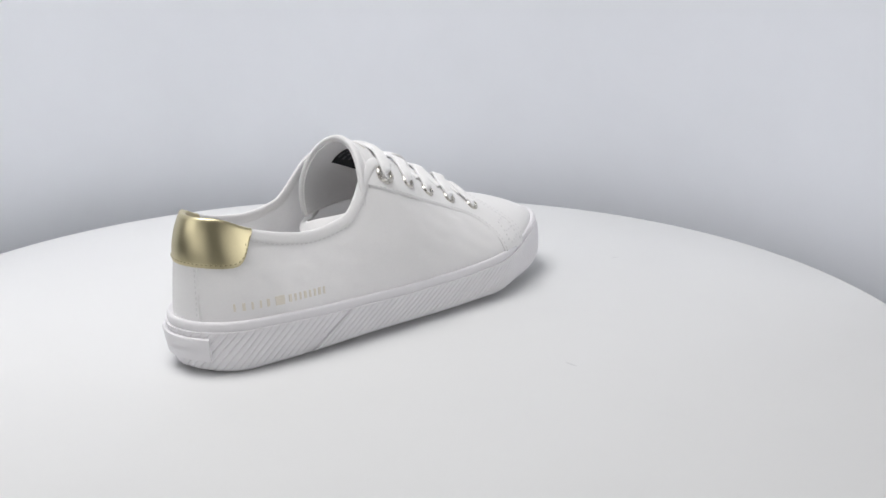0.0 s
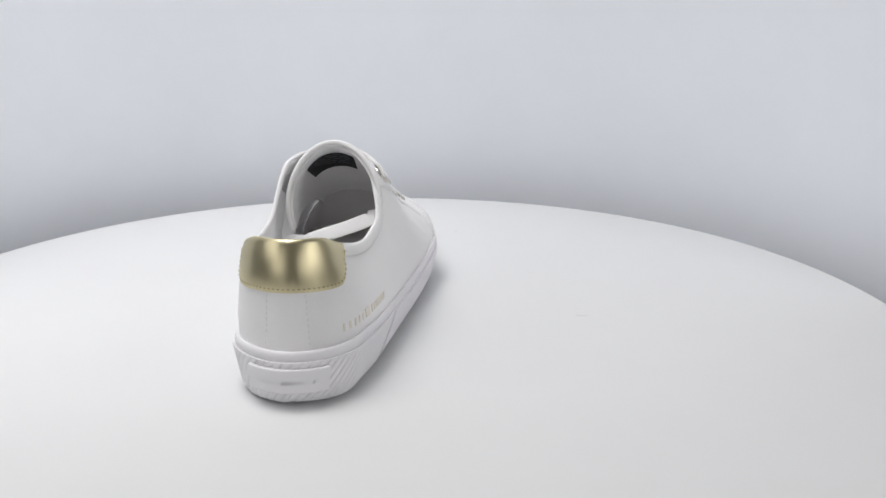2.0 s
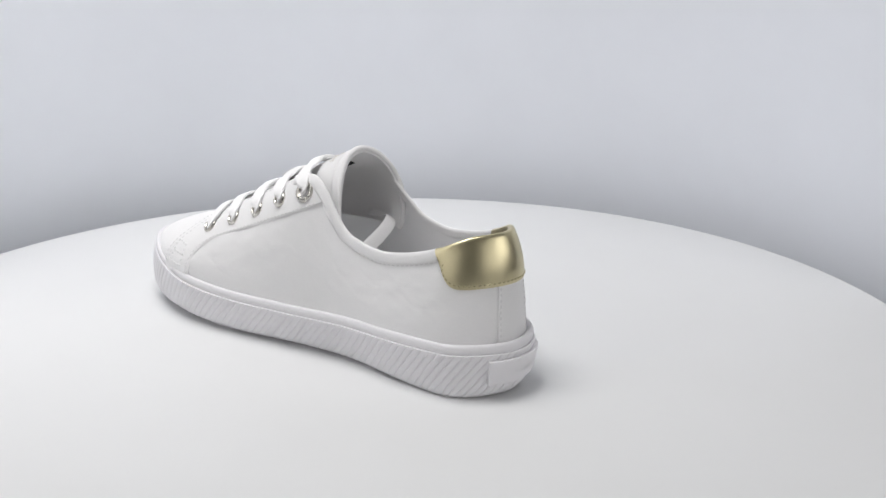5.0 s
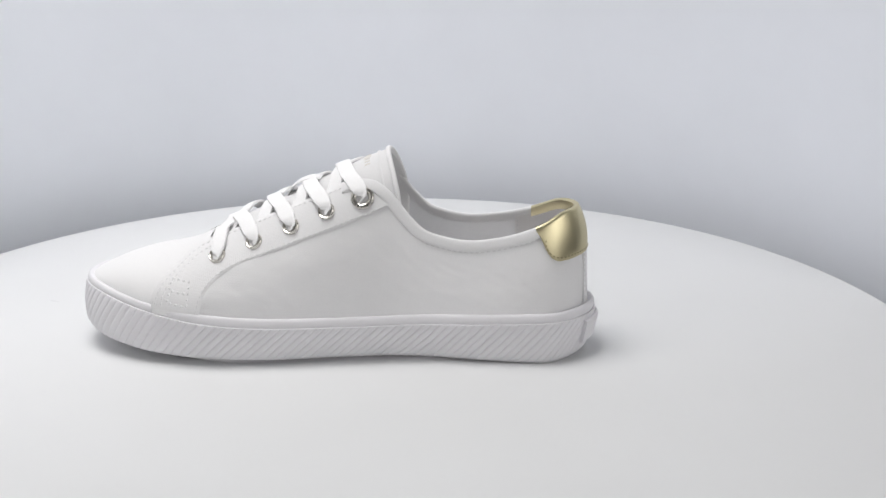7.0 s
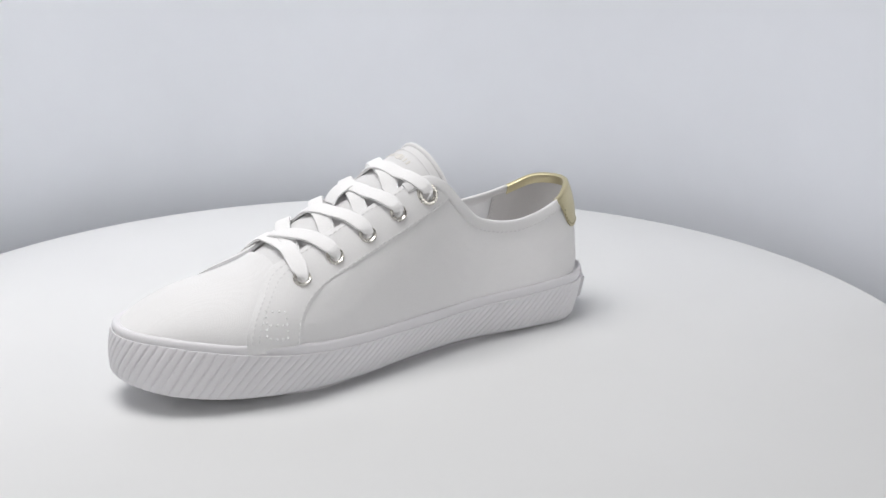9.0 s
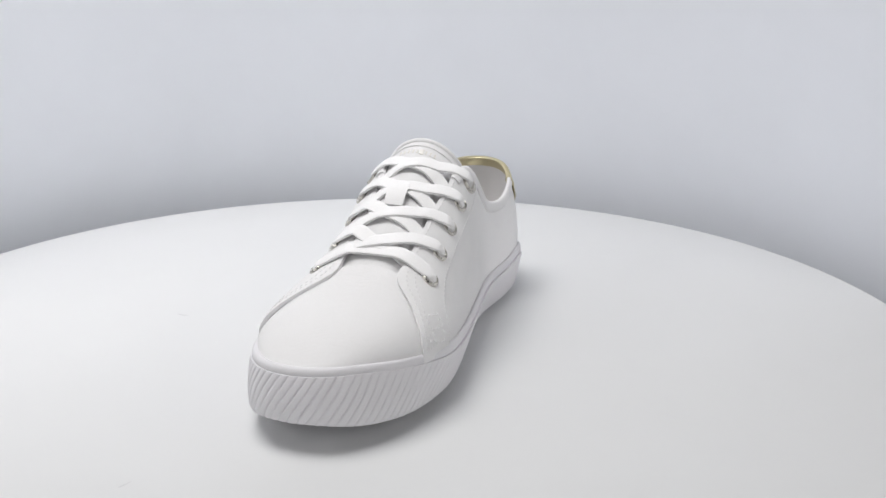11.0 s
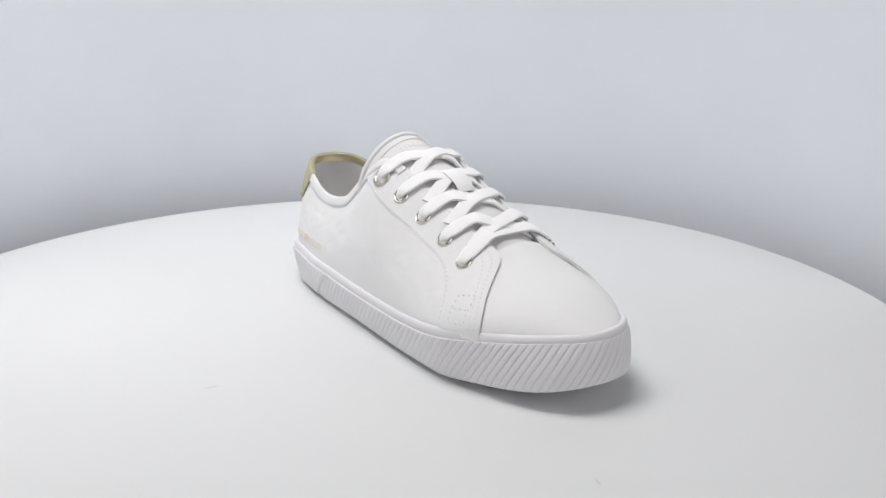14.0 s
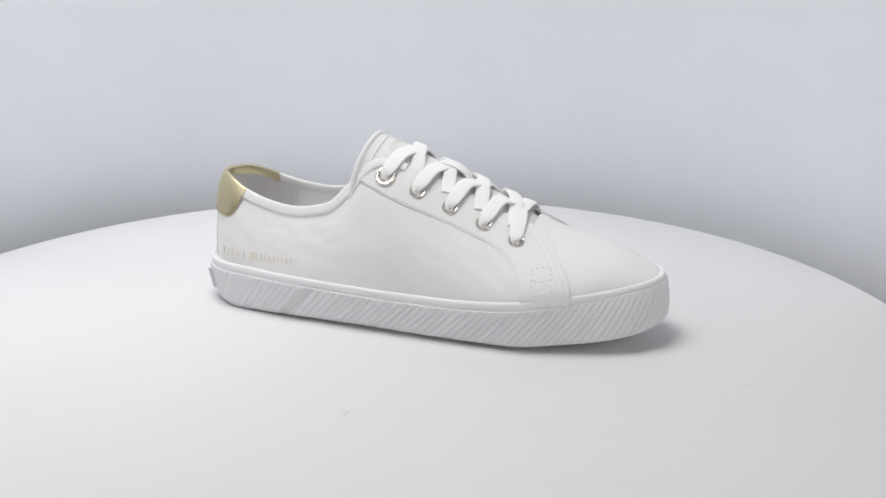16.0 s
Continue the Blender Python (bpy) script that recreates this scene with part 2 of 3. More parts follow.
def loop(inset=0.0, n=1400):
    """The plan outline from the heel along the right side, round the toe and back, evenly spaced."""
    lo, hi = inset, UMAX - inset
    us = [lo + (hi - lo) * (1 - math.cos(math.pi * k / 400)) / 2 for k in range(401)]
    pts = np.array([(u, outline(u, -1, inset)) for u in us] + [(u, outline(u, 1, inset)) for u in us[-2:0:-1]])
    q = np.vstack([pts, pts[:1]])
    d = np.concatenate([[0], np.cumsum(np.linalg.norm(np.diff(q, axis=0), axis=1))])
    s = np.linspace(0, d[-1], n, endpoint=False)
    out = np.stack([np.interp(s, d, q[:, 0]), np.interp(s, d, q[:, 1])], 1)
    t = np.roll(out, -3, 0) - np.roll(out, 3, 0)
    t /= np.linalg.norm(t, axis=1, keepdims=True)
    nrm = np.stack([t[:, 1], -t[:, 0]], 1)
    if (nrm * (out - np.array([0.25, 0]))).sum() < 0:
        nrm = -nrm
    return out, nrm, s, d[-1]


full_right = smooth_table([(0, 1.4), (0.05, 1.38), (0.09, 1.4), (0.14, 1.45), (0.18, 1.75), (0.2245, 2.15), (0.29, 1.65), (0.36, 1.5), (0.40, 1.7), (0.44, 2.1), (0.51, 2.3)])
full_left = smooth_table([(0, 1.5), (0.06, 1.8), (0.15, 2.5), (0.2245, 2.9), (0.29, 2.15), (0.36, 1.9), (0.40, 2.0), (0.44, 2.2), (0.51, 2.3)])
INSET = 0.006          # the upper stands this far inside the sole's edge


def last(u, side, z, lift=0.0):
    """The point of the upper's surface at u, on that side, at height z."""
    q = (z - tape_top(u)) / max(crest(u) - tape_top(u), 1e-4)
    q = min(max(q, 0), 1)
    e = (full_right if side < 0 else full_left)(u)
    taper = (1 - q ** e) ** (1 / e)
    c = centre(u)
    wd = (wide_right(u) if side < 0 else wide_left(u)) - INSET
    v = c * taper + side * wd * caps(u, INSET) * taper
    h = 1 - min(max(u / 0.09, 0), 1)
    uu = u + h * h * (0.0060 + (z - 0.05) * 0.06 + 7.0 * max(z - 0.11, 0) ** 2)
    return uu, v, z


def last_w(u, side, z, lift=0.0):
    """The same in metres, raised by lift along the surface's normal, and that normal."""
    p = W(*last(u, side, z))
    if u - INSET < 2e-4:
        rise = (W(*last(INSET, side, z + 0.001)) - W(*last(INSET, side, z - 0.001))).normalized()
        n = Vector((-AX.x, -AX.y, 0))
        n = (n - rise * n.dot(rise)).normalized()
        return p + n * lift * K, n
    d = min(0.0008, (u - INSET) * 0.5, max(UMAX - INSET - u, 2e-5) * 0.5)
    a, b = W(*last(u + d, side, z)), W(*last(u - d, side, z))
    e = 0.0008
    c, g = W(*last(u, side, z + e)), W(*last(u, side, z - e))
    n = (a - b).cross(c - g)
    n = n.normalized() if n.length > 0 else Vector((0, 0, 1))
    if n.dot(p - W(min(max(u, 0.08), 0.42), 0, 0.04)) < 0:
        n = -n
    return p + n * lift * K, n


# ---- the sole ----
def toeness(u):
    """0 along the sides, 1 round the tip of the toe."""
    t = min(max((u - 0.37) / 0.12, 0), 1)
    return t * t * (3 - 2 * t)


def toe_inset(u):
    t = min(max((u - 0.417) / 0.068, 0), 1)
    return INSET + 0.0055 * t * t * (3 - 2 * t)


RIBS = 142


def notch_depth(u, v, f):
    """Depth of the slanting joint in the outer side of the rubber band; f runs from its foot to its top."""
    if v > 0:
        return 0.0
    x = u - (0.106 + 0.042 * f)
    return 1.0 if abs(x) < 0.0055 else 0.0


def sole(root):
    m = RIBS * 10
    fine, fnrm, s, total = loop(0.0, 4000)
    s = np.append(s, total)
    fine, fnrm = np.vstack([fine, fine[:1]]), np.vstack([fnrm, fnrm[:1]])
    rows = []
    tape = 0.0088
    table = [(0.0, -0.022, 0), (0.0, -0.0135, 0), (0.012, -0.0112, 0.7), (0.05, -0.0098, 1.0)]
    table += [(f, -0.0095 + 0.0095 * f ** 0.8, 1.0) for f in np.linspace(0.1, 0.96, 12)]
    table += [(1.0, -0.0006, 0.25), (1.0, -0.012, 0.0)]
    for f, off, rib in table:
        row = []
        for k in range(m):
            base = float(np.interp(k / m * total, s, fine[:, 0]))
            x = (k / m + f * (4.4 - 0.9 * toeness(base)) / RIBS) % 1.0 * total
            u, v, nu, nv = (float(np.interp(x, s, c)) for c in (fine[:, 0], fine[:, 1], fnrm[:, 0], fnrm[:, 1]))
            toe = toeness(u)
            zb, zt = (rim_right if v < 0 else rim_left)(u), tape_top(u) - tape + 0.0026 * toe
            z = zb + (zt - zb) * f
            groove = max(0.0, 1 - abs((k % 10) / 10 - 0.5) / 0.24)
            groove = groove * groove * (3 - 2 * groove)
            nd = notch_depth(u, v, f)
            waist = 0.6 * math.exp(-((u - 0.22) / 0.075) ** 2) if v > 0 else 0.0
            o = off * (1 - 0.45 * toe + (waist if f < 1 else 0)) + toe * (0.0014 - 0.0075 * f * f) - rib * max(0.0010 * groove, 0.0026 * nd)
            row.append(W(u + nu * o, v + nv * o, z))
        rows.append(row)

    def closing(k, z_of):
        out = []
        for j in range(m):
            x = j / m * total
            u, v = float(np.interp(x, s, fine[:, 0])), float(np.interp(x, s, fine[:, 1]))
            uu = 0.25 + (u - 0.25) * k
            out.append(W(uu, v * k, z_of(uu)))
        return out
    rows = [closing(k, lambda u: under(u) + 0.0002) for k in (0.01, 0.4, 0.75)] + rows + [closing(k, lambda u: tape_top(u) - 0.018) for k in (0.9, 0.5, 0.01)]
    rows_mesh("outsole", rows, RUBBER, root, "white rubber sole with slanting ribs", closed=True)
    # the smooth band over the ribs
    n = 420
    pts, nrm, s, total = loop(0.0, n)
    rows = []
    for dz, off in ((-0.0091, -0.012), (-0.0091, -0.0030), (-0.0080, -0.0024), (-0.005, -0.0022), (-0.0025, -0.0024), (-0.0009, -0.0030), (0.0, -0.0040), (0.0002, -0.0050), (-0.0006, -0.0062), (-0.003, -0.012)):
        row = []
        for p, m in zip(pts, nrm):
            toe = toeness(p[0])
            lean = toe * (-0.0048 - 0.0012 * min(max(1 + dz / 0.0091, 0), 1))
            row.append(W(p[0] + m[0] * (off + lean), p[1] + m[1] * (off + lean), tape_top(p[0]) + dz * (1 - 0.27 * toe)))
        rows.append(row)
    rows_mesh("foxing_band", rows, RUBBER, root, "smooth white rubber band", closed=True)
    # insole
    pts, nrm, s, total = loop(0.009, 200)
    rows = [[W(0.25 + (p[0] - 0.25) * k, p[1] * k, tape_top(0.25 + (p[0] - 0.25) * k) - 0.006) for p in pts] for k in (1.0, 0.7, 0.35, 0.01)]
    rows_mesh("insole", rows, LINING, root, "off-white cloth insole", closed=True)


# ---- the upper ----
def along(points, step):
    """The points of a polyline, evenly spaced."""
    q = np.array(points, float)
    d = np.concatenate([[0], np.cumsum(np.linalg.norm(np.diff(q, axis=0), axis=1))])
    m = max(int(d[-1] / step), 2)
    t = np.linspace(0, d[-1], m + 1)
    return np.stack([np.interp(t, d, q[:, c]) for c in range(q.shape[1])], 1)


def rounded(points, times=3):
    """The polyline with its corners cut, its ends kept."""
    q = [np.array(p, float) for p in points]
    for _ in range(times):
        out = [q[0]]
        for a, b in zip(q[:-1], q[1:]):
            out += [a * 0.75 + b * 0.25, a * 0.25 + b * 0.75]
        out.append(q[-1])
        q = out
    return q


def stitches(name, pts, nrm, mat, parent, length=0.0030, gap=0.0022, wide=0.0008, high=0.0005, label=""):
    """A row of thread dashes on a line of points in metres with the normals of the cloth."""
    q = np.array([tuple(p) for p in pts])
    nn = np.array([tuple(n) for n in nrm])
    d = np.concatenate([[0], np.cumsum(np.linalg.norm(np.diff(q, axis=0), axis=1))]) / K
    verts, faces = [], []

    def at(x):
        return (Vector([float(np.interp(x, d, q[:, c])) for c in range(3)]), Vector([float(np.interp(x, d, nn[:, c])) for c in range(3)]).normalized())
    x = gap
    while x + length < d[-1]:
        a, na = at(x)
        b, nb = at(x + length)
        m, nm = at(x + length / 2)
        t = (b - a).normalized()
        base = len(verts)
        for p, n_, k in ((a, na, 0.15), (m, nm, 1.0), (b, nb, 0.15)):
            sd = t.cross(n_).normalized()
            w = wide * K * (0.7 if k < 1 else 1)
            verts += [p - sd * w - n_ * 0.0004 * K, p - sd * w * 0.6 + n_ * high * k * K, p + sd * w * 0.6 + n_ * high * k * K, p + sd * w - n_ * 0.0004 * K]
        for i in (0, 4):
            for j in range(3):
                faces.append((base + i + j, base + i + j + 1, base + i + j + 5, base + i + j + 4))
        x += length + gap
    return mesh_object(name, verts, faces, mat, parent, label)


def edge_top(u):
    return min(collar(u), crest(u) - 0.0035)


def seam_front(z):
    """Where the front edge of the eyestay runs: u by height."""
    return front_edge(z)


front_edge = smooth_table([(0.05, 0.418), (0.06, 0.4187), (0.07, 0.417), (0.08, 0.4105), (0.09, 0.4005), (0.10, 0.390), (0.108, 0.381)])
HEEL_US = [INSET + 0.372 * (1 - math.cos(math.pi / 2 * k / 130)) for k in range(1, 131)]


def heel_line(umax):
    us = [u for u in HEEL_US if u < umax] + [umax]
    return [(u, -1) for u in reversed(us)] + [(INSET, -1)] + [(u, 1) for u in us]


def puff(u, sd, f):
    """How far the slack cloth of the side swells out, f from its foot to its top."""
    return 0.0016 * math.sin(math.pi * f) * (1 + 0.6 * noise.noise((u * 22, sd * 3.0, f * 2.5)) + 0.5 * noise.noise((u * 48 + f * 3, sd * 5.0, f * 5)) + 0.22 * noise.noise((u * 95 - f * 9, sd * 7.0, f * 11)))


def quarter(root):
    rows = []
    line = heel_line(INSET + 0.37)
    nh = 40
    for i in range(nh):
        f = i / (nh - 1)
        row = []
        for u, sd in line:
            zt = edge_top(u) - (0.006 if u > 0.235 else 0.0)
            z0 = tape_top(u) - 0.004
            row.append(last_w(u, sd, z0 + (zt - z0) * f, puff(u, sd, f))[0])
        rows.append(row)
    rows_mesh("quarter", rows, CANVAS, root, "white canvas side panels")
    # toe box: a dome over the front of the plan
    tip = UMAX - toe_inset(UMAX)

    def dome(u, v):
        sd = -1 if v < centre(u) * 0.5 else 1
        z0 = tape_top(u) - 0.004
        fade = math.sqrt(max(1 - max((u - 0.44) / (tip - 0.44), 0) ** 4, 0))
        wd = abs(outline(u, sd, toe_inset(u)) - centre(u)) + 1e-6
        x = min(abs(v - centre(u)) / wd, 1)
        x = math.sqrt((x * x + 0.012) / 1.012)
        e = max((full_right if sd < 0 else full_left)(u), 1.6)
        return z0 + (crest(u) - 0.0008 - z0) * fade * max(1 - x ** e, 0) ** (1 / e)
    us = [0.372 + (tip - 0.372) * math.sin(math.pi / 2 * k / 70) for k in range(71)]
    edge = [(u, outline(u, -1, toe_inset(u))) for u in us] + [(u, outline(u, 1, toe_inset(u))) for u in reversed(us[:-1])]
    rows = []
    for i in range(41):
        r = 1 - (1 - i / 40) ** 2.2
        row = []
        for u, v in edge:
            us_ = 0.372 + (u - 0.372) * (0.455 - 0.372) / (tip - 0.372)
            vs_ = centre(us_)
            uu, vv = us_ + (u - us_) * r, vs_ + (v - vs_) * r
            row.append(W(uu, vv, dome(uu, vv)))
        rows.append(row)
    rows.append([W(u, v, tape_top(u) - 0.009) for u, v in edge])
    rows_mesh("toe_box", rows, CANVAS, root, "smooth white canvas toe box")


def toe_screen(root):
    """An added sheet that closes the inside of the toe behind the end of the tongue and hides light coming through the
    canvas.
    """
    rows = []
    for b in np.linspace(0, 1, 8):
        u, top = 0.364 + 0.056 * b, 0.1105 - 0.058 * b
        row = []
        for phi in np.linspace(-88, 88, 33):
            x = math.sin(radians(phi))
            row.append(W(u, centre(u) + abs(outline(u, -1 if x < 0 else 1, INSET) - centre(u)) * 0.86 * x, 0.043 + (top - 0.043) * math.cos(radians(phi))))
        rows.append(row)
    sheet("toe_screen", rows, 0.0012 * K, LINING, root, "added off-white sheet that screens the inside of the toe")


def eyestay_edges(sd):
    d = 0.002 if sd > 0 else 0.0
    outer = rounded([(0.196, 0.153), (0.23, 0.1395 - d), (0.30, 0.1125 - d), (0.345, 0.096 - d), (0.366, 0.077), (0.3735, 0.050)])
    inner = [(0.197, 0.1575), (0.203, 0.1645)] + [(u, edge_top(u)) for u in np.linspace(0.211, 0.376, 24)]
    zs = [0.105, 0.101, 0.096, 0.09, 0.082, 0.074, 0.066, 0.058, 0.0515]
    inner += [(seam_front(z), z) for z in zs]
    return outer, inner


def eyestay(root, sd):
    outer, inner = eyestay_edges(sd)
    nc = 90
    o = along(outer, 0.002)
    i = along(rounded(inner, 2), 0.002)
    o = np.stack([np.interp(np.linspace(0, 1, nc), np.linspace(0, 1, len(o)), o[:, c]) for c in (0, 1)], 1)
    i = np.stack([np.interp(np.linspace(0, 1, nc), np.linspace(0, 1, len(i)), i[:, c]) for c in (0, 1)], 1)
    rows = []
    for f in np.linspace(0, 1, 18):
        lift = 0.0026 if 0.02 < f < 0.98 else 0.0018
        q = o * (1 - f) + i * f
        rows.append([last_w(u, sd, z, lift)[0] for u, z in q])
    if sd > 0:
        rows = rows[::-1]
    stay = sheet("eyestay", rows, 0.0030 * K, CANVAS, root, "white canvas lacing panel with stitched edges")

    def seam(uz, lift=0.0027):
        pn = [last_w(u, sd, z, lift) for u, z in uz]
        return [p for p, _ in pn], [n for _, n in pn]
    for f in (0.075,):
        q = o * (1 - f) + i * f
        stitches("stitching", *seam(q[4:]), THREAD, stay)
    top = i * 0.92 + o * 0.08
    stitches("stitching", *seam(top[6:62]), THREAD, stay)
    for f in (0.90, 0.78):
        q = o * (1 - f) + i * f
        stitches("stitching", *seam(q[60:88]), THREAD, stay)
    box = [(0.384, 0.060), (0.402, 0.063), (0.398, 0.083), (0.381, 0.081), (0.384, 0.060)]
    stitches("stitching", *seam(along(box, 0.002)), THREAD, stay, length=0.0026, gap=0.003, wide=0.0012, high=0.0009)
    stitches("stitching", *seam(along([(0.382, 0.071), (0.400, 0.073)], 0.002)), THREAD, stay, length=0.0026, gap=0.003, wide=0.0012, high=0.0009)
    return stay


def binding(root):
    """The rolled edge round the foot opening and the stitch line under it."""
    path, ups, low, lown = [], [], [], []
    us = [u for u in HEEL_US if 0.0575 < u < 0.246]
    for u, sd in [(u, -1) for u in reversed(us)] + [(u, 1) for u in us]:
        p, nn = last_w(u, sd, edge_top(u) - 0.0035, 0.0006 + 0.0019 * min(max((u - 0.192) / 0.02, 0), 1))
        path.append((sd, p, nn))
        if 0.06 < u < 0.2:
            p, nn = last_w(u, sd, edge_top(u) - 0.0092, 0.0014)
            low.append((sd, p, nn))
    for sd in (-1, 1):
        tube("collar_binding", [p for s_, p, _ in path if s_ == sd], 0.0056 * K, 0.0023 * K, CANVAS, root, "rolled white collar edge", ups=[n for s_, _, n in path if s_ == sd], sides=14, power=2.8)
        stitches("stitching", [p for s_, p, _ in low if s_ == sd], [n for s_, _, n in low if s_ == sd], THREAD, root, high=0.0004)


def tongue_point(a, phi, lift=0.0):
    """a: 0 at the throat, 1 at the tip; phi: degrees round the instep."""
    u = 0.392 - 0.189 * a
    r = 0.040 + 0.0050 * min(a * 1.2, 1)
    drop = 0.020 + 0.043 * a ** 1.5
    c, s_ = math.cos(radians(phi)), math.sin(radians(phi))
    top = tongue_crest(u)
    back = 0.014 * a ** 3 * s_ * s_
    n = Vector((0.35 * c, s_, c)).normalized()
    v = -0.009 * a ** 1.5 + r * s_ * (1.0 if s_ > 0 else 1 + 0.05 * a)
    z = top - drop * (1 - c)
    return W(u - back + n.x * lift, v + n.y * lift, z + n.z * lift)


tongue_crest = smooth_table([(0.19, 0.1985), (0.203, 0.1945), (0.217, 0.1895), (0.234, 0.182), (0.26, 0.169), (0.30, 0.150), (0.34, 0.130), (0.36, 0.1185), (0.38, 0.106), (0.40, 0.096)])


def tongue(root):
    rows = []
    for a in np.linspace(0, 1, 40):
        lim = 84 + 27 * a
        rows.append([tongue_point(a, p) for p in np.linspace(-lim, lim, 49)])
    part = sheet("tongue", rows, 0.0045 * K, TONGUE_CLOTH, root, "white canvas tongue with a rolled edge")
    edge = [tongue_point(a, -(84 + 27 * a)) for a in np.linspace(0.55, 1, 14)] + [tongue_point(1.0, p) for p in np.linspace(-110, 110, 60)] + [tongue_point(a, 84 + 27 * a) for a in np.linspace(1, 0.55, 14)]
    tube("tongue_edge", edge, 0.0027 * K, 0.0027 * K, CANVAS, part, sides=10, ups=[(0.3, 0.1, 1.0)] * len(edge))
    seam = [tongue_point(0.95, p, 0.0004) for p in np.linspace(-92, 92, 70)]
    tube("edge_seam", seam, 0.0012 * K, 0.0006 * K, TONGUE_CLOTH, part, sides=6, ups=[(0.3, 0.1, 1.0)] * len(seam))
    # print on the front: plain letter-sized bars and a small plate
    for k in range(-5, 4):
        p0 = k * 5.6 + 6
        w = 1.0 if k else 2.8
        h = 0.013 if k else 0.018
        patch_rows = [[tongue_point(a, p, 0.0007) for p in np.linspace(p0 - w, p0 + w, 4)] for a in (0.895 - h, 0.895, 0.895 + h)]
        sheet("print_bar", patch_rows, 0.0004 * K, TONGUE_PRINT, part, "beige printed mark")
    # cloth label on the inner face
    rows = [[tongue_point(a, p, -0.0056) for p in np.linspace(-24, 50, 26)] for a in np.linspace(0.63, 0.87, 6)]
    lab = sheet("inner_label", rows, 0.0007 * K, BLACK, part, "black woven size label with grey print")
    for a, spans in ((0.855, ((-18, -8), (-5, 6), (9, 20), (24, 38))), (0.82, ((-18, -2), (2, 16), (20, 28), (31, 39))), (0.785, ((-16, -8), (-4, 9), (13, 36))), (0.75, ((-10, 0), (4, 30))), (0.715, ((-14, 4), (8, 22)))):
        for p0, p1 in spans:
            rows = [[tongue_point(b, p, -0.0064) for p in np.linspace(p0, p1, 5)] for b in (a - 0.006, a + 0.006)]
            sheet("label_bar", rows, 0.0003 * K, LABEL_GREY, lab)
    # the loop that holds the laces
    a0 = 0.575
    rows = []
    for b in np.linspace(0, 1, 14):
        a = a0 + (b - 0.5) * 0.17
        lift = 0.002 + 0.0065 * math.sin(math.pi * b) ** 0.6
        rows.append([tongue_point(a, p, lift) for p in np.linspace(-11, 11, 7)])
    sheet("lace_loop", rows, 0.0016 * K, TWILL, part, "white woven lace loop")


SHIFT = {-1: (0.0, 0.0), 1: (-0.002, 0.001)}       # the two sides are not quite alike
EYELETS = [(0.2245, 0.1573), (0.2575, 0.1445), (0.2907, 0.1295), (0.3253, 0.1152), (0.3597, 0.1017)]


def eyelet(root, u, sd, z, big):
    p, n = last_w(u, sd, z, 0.0026)
    q = n.to_track_quat("Z", "Y").to_matrix()
    ro, ri = (0.0108, 0.0058) if big else (0.0082, 0.0048)
    prof = [(ro, -0.0006), (ro, 0.0004), (ro * 0.95, 0.0014), ((ro + ri) / 2 + 0.0006, 0.0021), (ri + 0.0006, 0.0015), (ri, 0.0004), (ri * 0.96, -0.0012)]
    rows = [[p + q @ Vector((r * math.cos(a) * K, r * math.sin(a) * K, h * K)) for a in np.linspace(0, 2 * math.pi, 28, endpoint=False)] for r, h in prof]
    ring = rows_mesh("eyelet", rows, STEEL, root, "engraved nickel eyelet ring" if big else "nickel eyelet ring", closed=True)
    rows = [[p + q @ Vector((r * math.cos(a) * K, r * math.sin(a) * K, -0.0011 * K)) for a in np.linspace(0, 2 * math.pi, 20, endpoint=False)] for r in (ri * 1.02, 0.0005)]
    rows_mesh("eyelet_lining", rows, LINING, ring, closed=True)
    if big:
        for k in range(18):
            an = 2 * math.pi * (k + 0.5) / 18
            if k in (8, 17):
                continue
            rm = (ro + ri) / 2 + 0.0006
            d, t = Vector((math.cos(an), math.sin(an), 0)), Vector((-math.sin(an), math.cos(an), 0))
            c = Vector((0, 0, 0.0022)) + d * rm
            w, l = 0.0005 + 0.0003 * (k % 3), 0.0010
            rows = [[p + q @ ((c + d * x + t * y + Vector((0, 0, h))) * K) for x, y in ((-l, -w), (l, -w), (l, w), (-l, w))] for h in (-0.0006, 0.00005)]
            rows_mesh("engraved_bar", rows, STEEL, ring, closed=True, cap=True)
    return p, n


def lace_path(knots, step=0.0025):
    q = rounded(knots, 4)
    return [W(*p) for p in along(q, step)]


